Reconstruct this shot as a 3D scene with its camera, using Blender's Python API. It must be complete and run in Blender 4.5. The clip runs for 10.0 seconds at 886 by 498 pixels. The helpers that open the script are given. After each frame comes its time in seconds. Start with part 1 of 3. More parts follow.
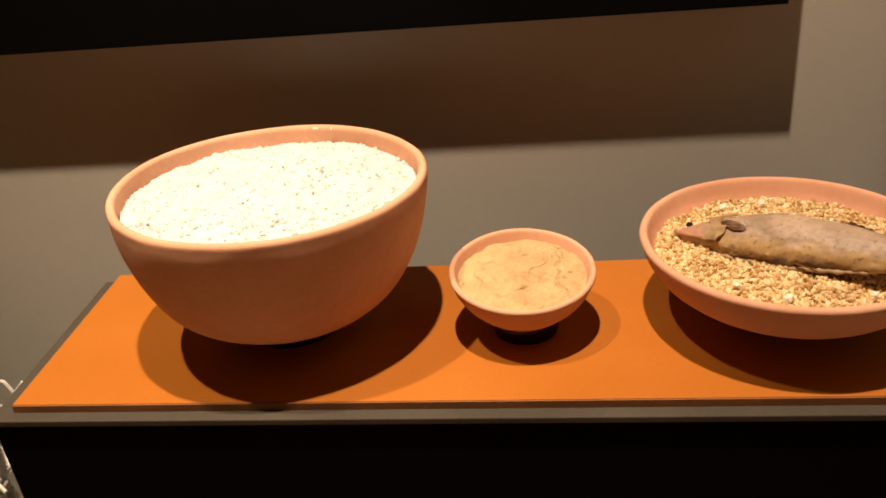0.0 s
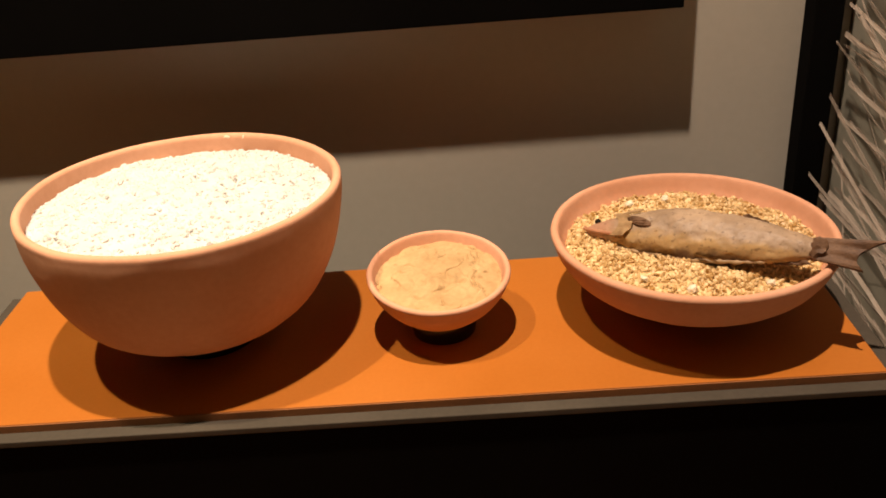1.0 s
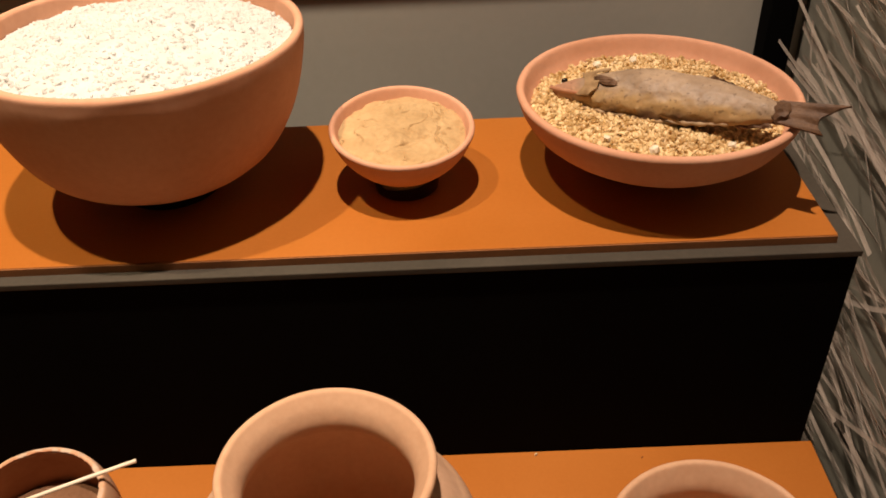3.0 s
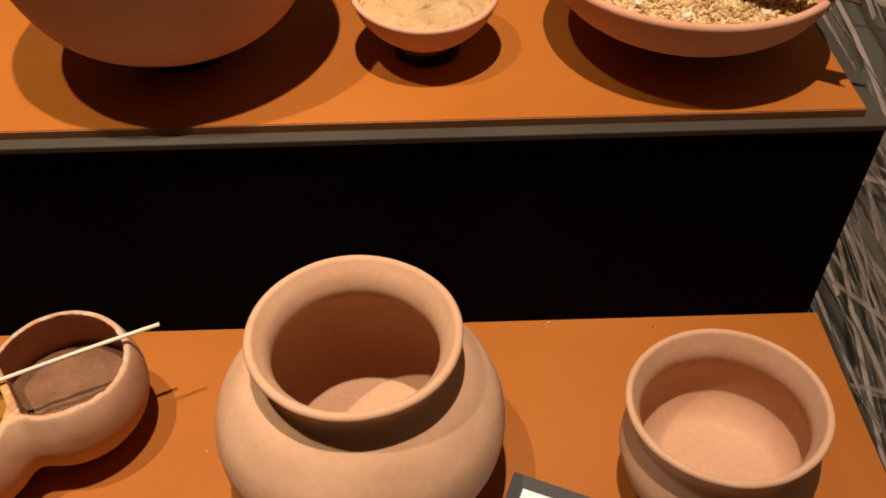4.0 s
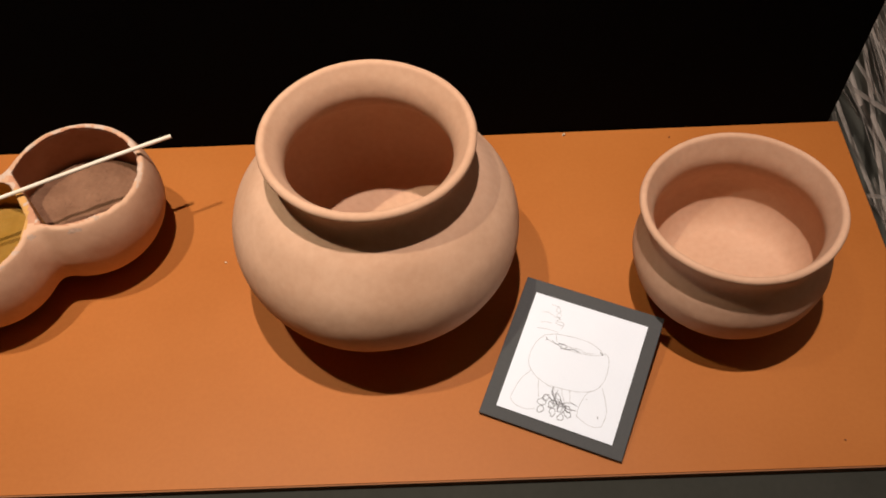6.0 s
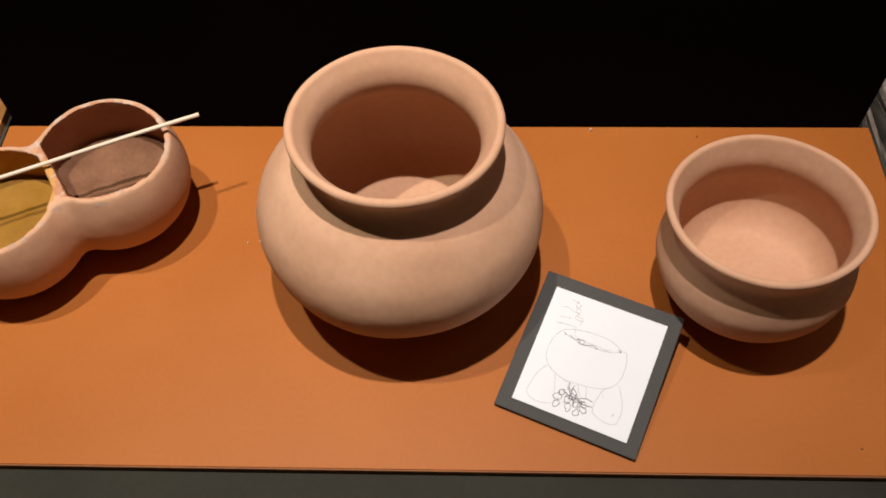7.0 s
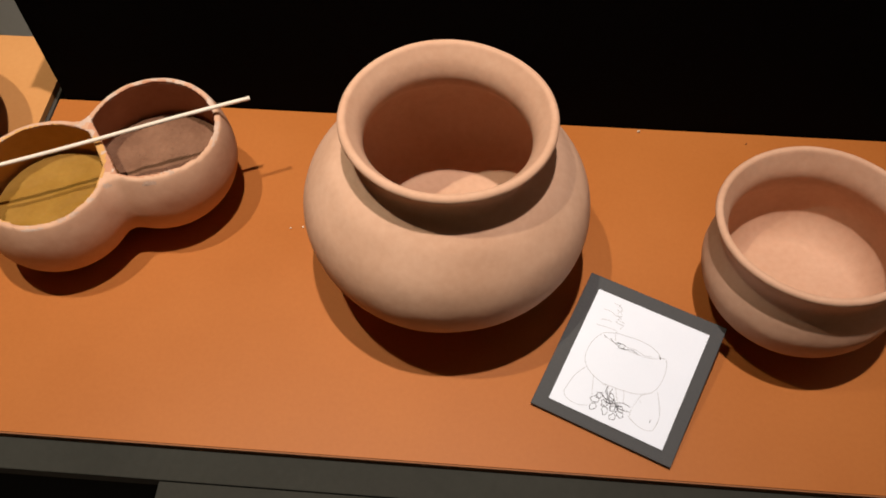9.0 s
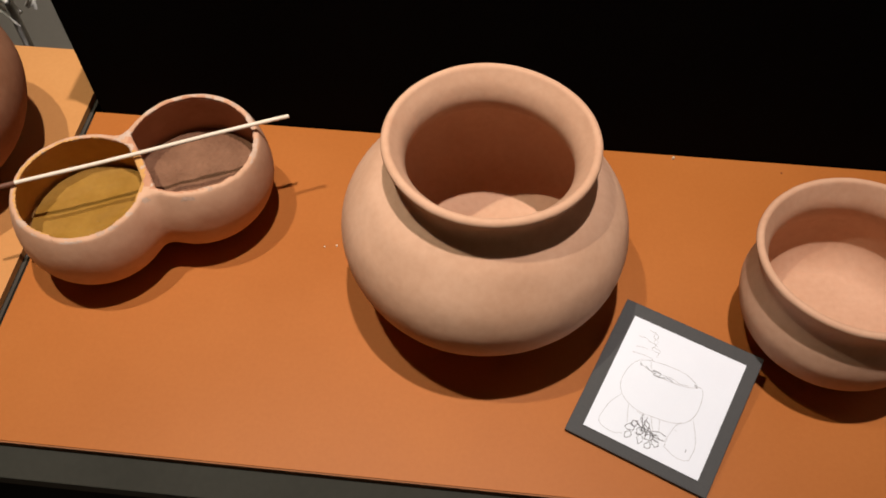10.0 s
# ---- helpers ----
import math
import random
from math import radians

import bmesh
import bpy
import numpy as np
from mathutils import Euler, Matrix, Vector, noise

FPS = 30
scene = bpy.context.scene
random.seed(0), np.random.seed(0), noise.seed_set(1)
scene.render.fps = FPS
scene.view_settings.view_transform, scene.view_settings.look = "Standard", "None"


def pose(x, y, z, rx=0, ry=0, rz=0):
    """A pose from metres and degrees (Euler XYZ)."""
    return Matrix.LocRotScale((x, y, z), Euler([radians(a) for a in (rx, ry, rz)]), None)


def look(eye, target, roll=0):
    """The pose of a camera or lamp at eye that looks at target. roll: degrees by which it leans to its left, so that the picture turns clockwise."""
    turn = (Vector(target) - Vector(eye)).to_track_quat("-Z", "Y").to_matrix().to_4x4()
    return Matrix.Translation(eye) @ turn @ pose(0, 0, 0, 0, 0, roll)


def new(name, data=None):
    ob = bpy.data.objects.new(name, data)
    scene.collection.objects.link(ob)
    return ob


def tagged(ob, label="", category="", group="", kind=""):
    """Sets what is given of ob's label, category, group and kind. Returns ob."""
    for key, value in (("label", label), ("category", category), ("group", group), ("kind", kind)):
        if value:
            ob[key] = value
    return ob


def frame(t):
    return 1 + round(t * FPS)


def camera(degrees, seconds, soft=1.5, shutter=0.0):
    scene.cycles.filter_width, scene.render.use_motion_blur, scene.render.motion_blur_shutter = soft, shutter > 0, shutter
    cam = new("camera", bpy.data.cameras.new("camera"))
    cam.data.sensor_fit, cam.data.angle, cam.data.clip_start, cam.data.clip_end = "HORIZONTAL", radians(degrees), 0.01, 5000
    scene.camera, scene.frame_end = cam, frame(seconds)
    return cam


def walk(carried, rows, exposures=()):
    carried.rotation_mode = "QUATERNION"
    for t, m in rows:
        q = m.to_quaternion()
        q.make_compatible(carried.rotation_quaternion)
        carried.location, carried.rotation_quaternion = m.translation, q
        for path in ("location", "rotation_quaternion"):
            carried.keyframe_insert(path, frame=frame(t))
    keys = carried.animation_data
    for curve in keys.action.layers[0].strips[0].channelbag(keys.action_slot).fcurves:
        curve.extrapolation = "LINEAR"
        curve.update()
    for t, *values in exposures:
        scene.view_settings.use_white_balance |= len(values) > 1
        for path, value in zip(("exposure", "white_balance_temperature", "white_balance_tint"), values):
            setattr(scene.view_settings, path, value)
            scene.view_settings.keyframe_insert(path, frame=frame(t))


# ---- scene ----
cam = camera(53.6, 10.0, soft=1.8)
PATH = [
    (0, (0.1500, 0.0480, 0.6860), (-0.1050, 1.7950, -0.2540), -5.80),
    (0.5, (0.1480, 0.0460, 0.6870), (0.0210, 1.7930, -0.2790), -5.60),
    (1, (0.1520, 0.0390, 0.6910), (0.0840, 1.7980, -0.2590), -4.90),
    (1.5, (0.1570, 0.0370, 0.6900), (0.1510, 1.8100, -0.2340), -4.10),
    (2, (0.1630, 0.0280, 0.6920), (0.1420, 1.7720, -0.2860), -4.50),
    (2.5, (0.1634, 0.0300, 0.6831), (0.1410, 1.7072, -0.3945), -3.72),
    (4, (0.1236, 0.0340, 0.6736), (0.1395, 1.4431, -0.7402), -1.15),
    (4.5, (0.1180, 0.0257, 0.6591), (0.1180, 1.3613, -0.8288), -2.18),
    (5, (0.1180, 0.0138, 0.6601), (0.1226, 1.2992, -0.8691), -1.68),
    (5.5, (0.1230, 0.0148, 0.6522), (0.1182, 1.1931, -0.9595), -2.89),
    (7, (0.1173, 0.0155, 0.6499), (0.0545, 1.1322, -1.0014), -2.30),
    (7.5, (0.1116, 0.0135, 0.6591), (0.0510, 1.1437, -0.9878), -1.55),
    (8, (0.1096, 0.0220, 0.6525), (0.0527, 1.1429, -1.0019), -1.12),
    (8.5, (0.1049, 0.0207, 0.6527), (0.0017, 1.1043, -1.0226), -1.60),
    (9, (0.0988, 0.0208, 0.6530), (-0.0120, 1.1124, -1.0173), -1.42),
    (9.5, (0.0913, 0.0230, 0.6503), (-0.0072, 1.1188, -1.0191), -1.12),
    (10, (0.0745, 0.0231, 0.6544), (-0.0556, 1.1470, -0.9974), -0.67),
]
walk(cam, [(t, look(eye, target, roll)) for t, eye, target, roll in PATH],
     exposures=[(0, 0.20, 8800, 15), (1, 0.17, 8600, 15), (2.5, 0.02, 8000, 13), (4, -0.08, 7900, 14), (5, -0.11, 6900, 11), (7, -0.13, 6500, 10), (10, -0.15, 6350, 10)])

# ---- light ----
world = bpy.data.worlds.new("world")
world.use_nodes = True
world.node_tree.nodes["Background"].inputs[0].default_value = (1.0, 0.85, 0.7, 1)
world.node_tree.nodes["Background"].inputs[1].default_value = 0.0
scene.world = world


def spot(name, eye, target, watts, colour, angle, radius):
    lamp = bpy.data.lights.new(name, "SPOT")
    lamp.energy, lamp.color, lamp.spot_size, lamp.spot_blend, lamp.shadow_soft_size = watts, colour, radians(angle), 0.9, radius
    ob = new(name, lamp)
    ob.matrix_world = look(eye, target)
    return ob


spot("key_fill_spot", (0.06, 0.44, 2.5), (0.16, 0.78, 0.2), 255, (1.0, 0.89, 0.84), 58, 0.024)
spot("key_fill_spot", (-0.62, 0.45, 2.5), (-0.33, 0.62, 0.2), 165, (1.0, 0.92, 0.76), 38, 0.024)
# Added fill lamp, no known source: bounces off the floor onto the bowls.
spot("key_fill_spot", (0.10, -1.10, 2.7), (0.10, -1.15, -0.5), 880, (1.0, 0.84, 0.68), 34, 0.03)


# ---- materials ----
def nodes(name):
    m = bpy.data.materials.new(name)
    m.use_nodes = True
    return m, m.node_tree.nodes, m.node_tree.links, m.node_tree.nodes["Principled BSDF"]


def surface(name, dark, light, rough=0.7, coarse=8.0, fine=120.0, bump=0.15, depth=0.001, spread=0.5, island=0.0, spec=0.5, speck=0.0):
    """A matt surface: two scales of noise between two colours, fine relief, and for loose grains a random tint each."""
    m, n, l, b = nodes(name)
    a, c = n.new("ShaderNodeTexNoise"), n.new("ShaderNodeTexNoise")
    a.inputs["Scale"].default_value, a.inputs["Detail"].default_value = coarse, 5
    c.inputs["Scale"].default_value, c.inputs["Detail"].default_value = fine, 4
    geo = n.new("ShaderNodeNewGeometry")
    pos = geo.outputs["Position"]
    l.new(pos, a.inputs["Vector"]), l.new(pos, c.inputs["Vector"])
    mix = n.new("ShaderNodeMath")
    mix.operation = "MULTIPLY_ADD"
    mix.inputs[1].default_value = 0.35
    l.new(c.outputs["Fac"], mix.inputs[0]), l.new(a.outputs["Fac"], mix.inputs[2])
    last = mix.outputs[0]
    if island:
        add = n.new("ShaderNodeMath")
        add.operation = "MULTIPLY_ADD"
        add.inputs[1].default_value = island
        l.new(geo.outputs["Random Per Island"], add.inputs[0]), l.new(last, add.inputs[2])
        last = add.outputs[0]
    ramp = n.new("ShaderNodeMapRange")
    ramp.inputs["From Min"].default_value = 0.67 - spread / 2 + island / 2 * 0.5
    ramp.inputs["From Max"].default_value = 0.67 + spread / 2 + island / 2 * 1.5
    l.new(last, ramp.inputs["Value"])
    col = n.new("ShaderNodeMix")
    col.data_type = "RGBA"
    col.inputs["A"].default_value, col.inputs["B"].default_value = (*dark, 1), (*light, 1)
    l.new(ramp.outputs["Result"], col.inputs["Factor"])
    out = col.outputs["Result"]
    if speck:
        v = n.new("ShaderNodeTexNoise")
        v.inputs["Scale"].default_value, v.inputs["Detail"].default_value = 420, 2
        l.new(pos, v.inputs["Vector"])
        cut = n.new("ShaderNodeMapRange")
        cut.inputs["From Min"].default_value, cut.inputs["From Max"].default_value = 0.66, 0.74
        cut.inputs["To Max"].default_value = speck
        l.new(v.outputs["Fac"], cut.inputs["Value"])
        dot = n.new("ShaderNodeMix")
        dot.data_type = "RGBA"
        dot.inputs["B"].default_value = (*[d * 0.35 for d in dark], 1)
        l.new(cut.outputs["Result"], dot.inputs["Factor"]), l.new(out, dot.inputs["A"])
        out = dot.outputs["Result"]
    l.new(out, b.inputs["Base Color"])
    r = n.new("ShaderNodeMapRange")
    r.inputs["To Min"].default_value, r.inputs["To Max"].default_value = max(0.05, rough - 0.08), min(1, rough + 0.08)
    l.new(a.outputs["Fac"], r.inputs["Value"]), l.new(r.outputs["Result"], b.inputs["Roughness"])
    b.inputs["Specular IOR Level"].default_value = spec
    bm_ = n.new("ShaderNodeBump")
    bm_.inputs["Strength"].default_value, bm_.inputs["Distance"].default_value = bump, depth
    l.new(c.outputs["Fac"], bm_.inputs["Height"]), l.new(bm_.outputs["Normal"], b.inputs["Normal"])
    return m



def dented(m, scale, depth):
    """Broad soft unevenness under the fine grain, as left by shaping the clay."""
    n, l = m.node_tree.nodes, m.node_tree.links
    geo, no, bu = n.new("ShaderNodeNewGeometry"), n.new("ShaderNodeTexNoise"), n.new("ShaderNodeBump")
    no.inputs["Scale"].default_value, no.inputs["Detail"].default_value = scale, 1.5
    bu.inputs["Strength"].default_value, bu.inputs["Distance"].default_value = 1.0, depth
    l.new(geo.outputs["Position"], no.inputs["Vector"]), l.new(no.outputs["Fac"], bu.inputs["Height"])
    fine = m.node_tree.nodes["Principled BSDF"].inputs["Normal"].links[0].from_node
    l.new(bu.outputs["Normal"], fine.inputs["Normal"])


M_ORANGE = surface("orange_laminate", (0.350, 0.104, 0.0155), (0.415, 0.134, 0.0250), 0.50, 5, 260, 0.12, 0.0006, spec=0.22)
# Orange laminate again, lightened for the stronger light on the neighbouring plinth.
M_ORANGE_LIT = surface("lit_orange_laminate", (0.50, 0.215, 0.060), (0.58, 0.27, 0.085), 0.5, 5, 260, 0.12, 0.0006, spec=0.4)
M_EDGE = surface("orange_cut_edge", (0.20, 0.075, 0.025), (0.30, 0.11, 0.035), 0.8, 14, 300, 0.2)
M_GREY = surface("grey_board", (0.048, 0.040, 0.031), (0.072, 0.060, 0.047), 0.85, 9, 200, 0.2, spec=0.08)
M_FRONT = surface("grey_front_board", (0.024, 0.0225, 0.0165), (0.036, 0.034, 0.026), 0.8, 9, 200, 0.2, spec=0.15)
M_BLACK = surface("black_cloth_board", (0.0016, 0.0014, 0.0013), (0.0032, 0.0028, 0.0025), 0.9, 7, 400, 0.2, spec=0.04)
M_WALL = surface("grey_wall_paint", (0.40, 0.375, 0.320), (0.46, 0.435, 0.378), 0.75, 2.5, 90, 0.12, 0.0008)
M_SIDE = surface("pale_olive_board", (0.26, 0.25, 0.20), (0.33, 0.315, 0.255), 0.7, 5, 120, 0.2)
# For the unseen room surfaces, light enough to bounce some fill.
M_ROOM = surface("room_paint", (0.30, 0.275, 0.245), (0.36, 0.33, 0.295), 0.85, 2, 60, 0.1)
M_CLAY = surface("terracotta", (0.515, 0.283, 0.166), (0.640, 0.390, 0.252), 0.78, 9, 170, 0.16, 0.0008, spec=0.16)
M_CLAY_RED = surface("red_terracotta", (0.570, 0.275, 0.165), (0.690, 0.370, 0.245), 0.74, 9, 170, 0.14, 0.0008, spec=0.14)
M_CLAY_OCHRE = surface("ochre_stained_clay", (0.50, 0.25, 0.070), (0.64, 0.35, 0.125), 0.8, 14, 150, 0.2, spec=0.1)
M_CLAY_BROWN = surface("brown_stained_clay", (0.43, 0.195, 0.108), (0.56, 0.29, 0.175), 0.85, 20, 150, 0.3, spec=0.08)
# Clay darkened in its base colour, for the pot that stands in shade.
M_CLAY_SHADED = surface("shaded_clay", (0.27, 0.120, 0.062), (0.39, 0.19, 0.108), 0.85, 20, 150, 0.3, spec=0.08)
M_RICE = surface("white_kernels", (0.52, 0.505, 0.475), (0.615, 0.61, 0.595), 0.7, 60, 300, 0.15, 0.0005, island=0.06, speck=0.12, spec=0.2)
for clay in (M_CLAY, M_CLAY_RED, M_CLAY_OCHRE, M_CLAY_BROWN):
    dented(clay, 26, 0.0018)
M_MASH = surface("tan_flour_paste", (0.40, 0.245, 0.110), (0.56, 0.37, 0.19), 0.9, 45, 260, 0.5, 0.002)
M_GRAIN = surface("cracked_golden_grain", (0.38, 0.20, 0.055), (0.87, 0.66, 0.37), 0.5, 60, 300, 0.2, island=0.8)
M_FISH = surface("dried_fish_skin", (0.225, 0.150, 0.095), (0.430, 0.305, 0.205), 0.5, 42, 190, 0.5, 0.0010, speck=0.3, spread=0.5, spec=0.3)


def countershade(m, head, along, back, size, belly, snout):
    """The fish's own marking: pale golden below, dark along the back, pinkish on the snout."""
    n, l, b = m.node_tree.nodes, m.node_tree.links, m.node_tree.nodes["Principled BSDF"]
    skin_colour = b.inputs["Base Color"].links[0].from_socket
    geo, wav = n.new("ShaderNodeNewGeometry"), n.new("ShaderNodeTexNoise")
    wav.inputs["Scale"].default_value, wav.inputs["Detail"].default_value = 70, 4
    l.new(geo.outputs["Position"], wav.inputs["Vector"])

    def blend(axis, lo, hi, colour, under, amount):
        dot = n.new("ShaderNodeVectorMath")
        dot.operation = "DOT_PRODUCT"
        dot.inputs[1].default_value = axis
        l.new(geo.outputs["Position"], dot.inputs[0])
        add = n.new("ShaderNodeMath")
        add.operation = "MULTIPLY_ADD"
        add.inputs[1].default_value = amount
        l.new(wav.outputs["Fac"], add.inputs[0]), l.new(dot.outputs["Value"], add.inputs[2])
        r = n.new("ShaderNodeMapRange")
        r.interpolation_type = "SMOOTHSTEP"
        r.inputs["From Min"].default_value, r.inputs["From Max"].default_value = head.dot(axis) + lo + amount * 0.5, head.dot(axis) + hi + amount * 0.5
        l.new(add.outputs[0], r.inputs["Value"])
        mix = n.new("ShaderNodeMix")
        mix.data_type = "RGBA"
        mix.inputs["B"].default_value = (*colour, 1)
        l.new(r.outputs["Result"], mix.inputs["Factor"]), l.new(under, mix.inputs["A"])
        return mix.outputs["Result"]
    out = blend(back, 0.002, -0.012, belly, skin_colour, 0.034)
    out = blend(back, -0.012, -0.021, (0.10, 0.048, 0.024), out, 0.016)
    out = blend(along, size * 0.20, size * 0.04, snout, out, 0.03)
    dots, cut, spot_mix = n.new("ShaderNodeTexNoise"), n.new("ShaderNodeMapRange"), n.new("ShaderNodeMix")
    dots.inputs["Scale"].default_value, dots.inputs["Detail"].default_value = 260, 3
    cut.inputs["From Min"].default_value, cut.inputs["From Max"].default_value, cut.inputs["To Max"].default_value = 0.60, 0.72, 0.55
    spot_mix.data_type = "RGBA"
    spot_mix.inputs["B"].default_value = (0.075, 0.038, 0.020, 1)
    l.new(geo.outputs["Position"], dots.inputs["Vector"]), l.new(dots.outputs["Fac"], cut.inputs["Value"])
    l.new(cut.outputs["Result"], spot_mix.inputs["Factor"]), l.new(out, spot_mix.inputs["A"])
    l.new(spot_mix.outputs["Result"], b.inputs["Base Color"])


M_BELLY = surface("pale_fish_belly", (0.20, 0.115, 0.055), (0.42, 0.275, 0.145), 0.5, 50, 260, 0.5, 0.0012, spec=0.3)
M_FIN = surface("brown_fin", (0.065, 0.032, 0.018), (0.17, 0.092, 0.052), 0.55, 60, 400, 0.6, 0.001, spec=0.2)
M_MOUTH = surface("pinkish_mouth", (0.36, 0.15, 0.08), (0.48, 0.24, 0.14), 0.4, 60, 300, 0.2)
M_EYE = surface("dark_eye", (0.010, 0.008, 0.006), (0.02, 0.015, 0.01), 0.15, 60, 300, 0.0)
M_MAUVE = surface("mauve_brown_paste", (0.150, 0.070, 0.038), (0.25, 0.126, 0.072), 0.8, 40, 220, 0.6, 0.002, speck=0.5, spec=0.1)
M_OCHRE = surface("yellow_ochre_paste", (0.245, 0.118, 0.014), (0.325, 0.168, 0.026), 0.6, 25, 200, 0.2, spec=0.15)
M_STICK = surface("peeled_wood", (0.70, 0.58, 0.44), (0.82, 0.71, 0.57), 0.6, 60, 500, 0.3)
# Paler than the room paint, to bounce the added lamp up as fill.
M_FLOOR = surface("bounce_floor", (0.40, 0.33, 0.25), (0.50, 0.42, 0.33), 0.6, 3, 80, 0.1)
M_STICK_TIP = surface("darkened_wood", (0.10, 0.035, 0.018), (0.16, 0.06, 0.03), 0.6, 60, 500, 0.3)
M_FRAME = surface("charcoal_card", (0.030, 0.029, 0.027), (0.048, 0.046, 0.043), 0.7, 40, 500, 0.2)
M_PAPER = surface("white_paper", (0.73, 0.755, 0.80), (0.77, 0.795, 0.84), 0.8, 20, 600, 0.1)
M_INK = surface("pencil_line", (0.26, 0.255, 0.25), (0.55, 0.54, 0.53), 0.8, 300, 900, 0.0)
M_INK_DARK = surface("dark_pencil", (0.03, 0.03, 0.03), (0.14, 0.13, 0.13), 0.8, 300, 900, 0.0)
M_STRAND = surface("translucent_strip", (0.62, 0.50, 0.41), (0.88, 0.77, 0.67), 0.35, 30, 200, 0.3, 0.001, island=0.4)
M_STRAND.node_tree.nodes["Principled BSDF"].inputs["Alpha"].default_value = 0.42
M_TWIG = surface("pale_twig", (0.52, 0.49, 0.43), (0.76, 0.74, 0.69), 0.6, 60, 300, 0.4)
M_RIM = surface("chalky_worn_rim", (0.45, 0.285, 0.195), (0.60, 0.43, 0.325), 0.9, 70, 300, 0.5, 0.0015, spec=0.1)
M_CHIP = surface("white_flake", (0.72, 0.62, 0.45), (0.85, 0.78, 0.62), 0.7, 90, 300, 0.2)


# ---- builders ----
def finish(ob, bm, material, smooth):
    bm.normal_update()
    me = bpy.data.meshes.new(ob if isinstance(ob, str) else ob.name)
    bm.to_mesh(me)
    bm.free()
    me.materials.append(material)
    if smooth:
        me.polygons.foreach_set("use_smooth", [True] * len(me.polygons))
        me.set_sharp_from_angle(angle=radians(45))
    return me


def part(name, bm, material, parent=None, label="", smooth=True):
    """Links a bmesh as one mesh object, under a thing if one is given."""
    ob = new(name, finish(name, bm, material, smooth))
    if parent:
        ob.parent = parent
    if label:
        ob["label"] = label
    return ob


def thing(name, label, category, group="", kind="", at=(0, 0, 0)):
    ob = new(name)
    ob.location = at
    ob.empty_display_size = 0.05
    return tagged(ob, label, category, group, kind)


def box(x0, x1, y0, y1, z0, z1, bevel=0.0):
    bm = bmesh.new()
    m = pose((x0 + x1) / 2, (y0 + y1) / 2, (z0 + z1) / 2) @ Matrix.Diagonal((x1 - x0, y1 - y0, z1 - z0, 1))
    bmesh.ops.create_cube(bm, size=1, matrix=m)
    if bevel:
        bmesh.ops.bevel(bm, geom=bm.edges[:], offset=bevel, segments=2, affect="EDGES", profile=0.6)
    return bm


def spline(points, per=6):
    """A smooth line through the points."""
    p = [Vector(q) for q in points]
    p = [2 * p[0] - p[1], *p, 2 * p[-1] - p[-2]]
    out = []
    for i in range(1, len(p) - 2):
        for k in range(per):
            t = k / per
            a, b, c, d = p[i - 1], p[i], p[i + 1], p[i + 2]
            out.append(0.5 * (2 * b + (c - a) * t + (2 * a - 5 * b + 4 * c - d) * t * t + (3 * b - a - 3 * c + d) * t ** 3))
    return [*out, p[-2]]


def revolve(profile, seg=112, wobble=0.0, seed=0.0):
    """A turned, hand-smoothed form: the profile of (radius, height) from the bottom's middle round the rim to the inner bottom."""
    bm = bmesh.new()
    rings = []
    for r, z in profile:
        if r < 1e-5:
            rings.append([bm.verts.new((0, 0, z))])
            continue
        ring = []
        for k in range(seg):
            a = 2 * math.pi * k / seg
            w = 1 + wobble * noise.noise(Vector((math.cos(a) * 1.3 + seed, math.sin(a) * 1.3, z * 9)))
            w += wobble * 0.28 * noise.noise(Vector((math.cos(a) * 4.5 + seed, math.sin(a) * 4.5, z * 38)))
            dz = wobble * 0.05 * noise.noise(Vector((math.cos(a) * 1.1, math.sin(a) * 1.1 + seed, 4))) * min(1, z / 0.05)
            ring.append(bm.verts.new((r * w * math.cos(a), r * w * math.sin(a), z + dz)))
        rings.append(ring)
    for a, b in zip(rings, rings[1:]):
        for k in range(seg):
            j = (k + 1) % seg
            vs = [a[k % len(a)], a[j % len(a)], b[j % len(b)], b[k % len(b)]]
            vs = [v for i, v in enumerate(vs) if v not in vs[:i]]
            if len(vs) > 2:
                bm.faces.new(vs)
    return bm


def wall_profile(outer, thick, floor_z, lip=0.5, per=7):
    """An outer line from the foot to the rim, a rounded rim, and the inner line back down to the floor."""
    line = [Vector((p[0], p[1])) for p in spline([(*p, 0) for p in outer], per)]
    out, inn = [(0.0, line[0].y)], []
    for i, p in enumerate(line):
        d = (line[min(i + 1, len(line) - 1)] - line[max(i - 1, 0)]).normalized()
        n = Vector((-d.y, d.x))
        q = p + n * thick
        out.append((p.x, p.y))
        if q.y > floor_z and q.x > 0.004:
            inn.append((q.x, q.y))
    rim, end = Vector(out[-1]), Vector(inn[-1])
    mid, half = (rim + end) / 2, (end - rim) / 2
    up = Vector((-half.y, half.x)) * (1 if half.x < 0 else -1)
    up = up if up.y > 0 else -up
    curl = [tuple(mid - half * math.cos(a) + up * lip * 2 * math.sin(a)) for a in [math.pi * k / 8 for k in range(1, 8)]]
    inn.reverse()
    return [*out, *curl, *inn, (inn[-1][0] * 0.6, floor_z), (0.0, floor_z)]


def tilted(rim, height, tx, ty):
    """The pose of a vessel whose rim's middle and lean are known."""
    turn = Vector((0, 0, 1)).rotation_difference(Vector((-math.tan(tx), -math.tan(ty), 1))).to_matrix().to_4x4()
    return Matrix.Translation(rim) @ turn @ Matrix.Translation((0, 0, -height))


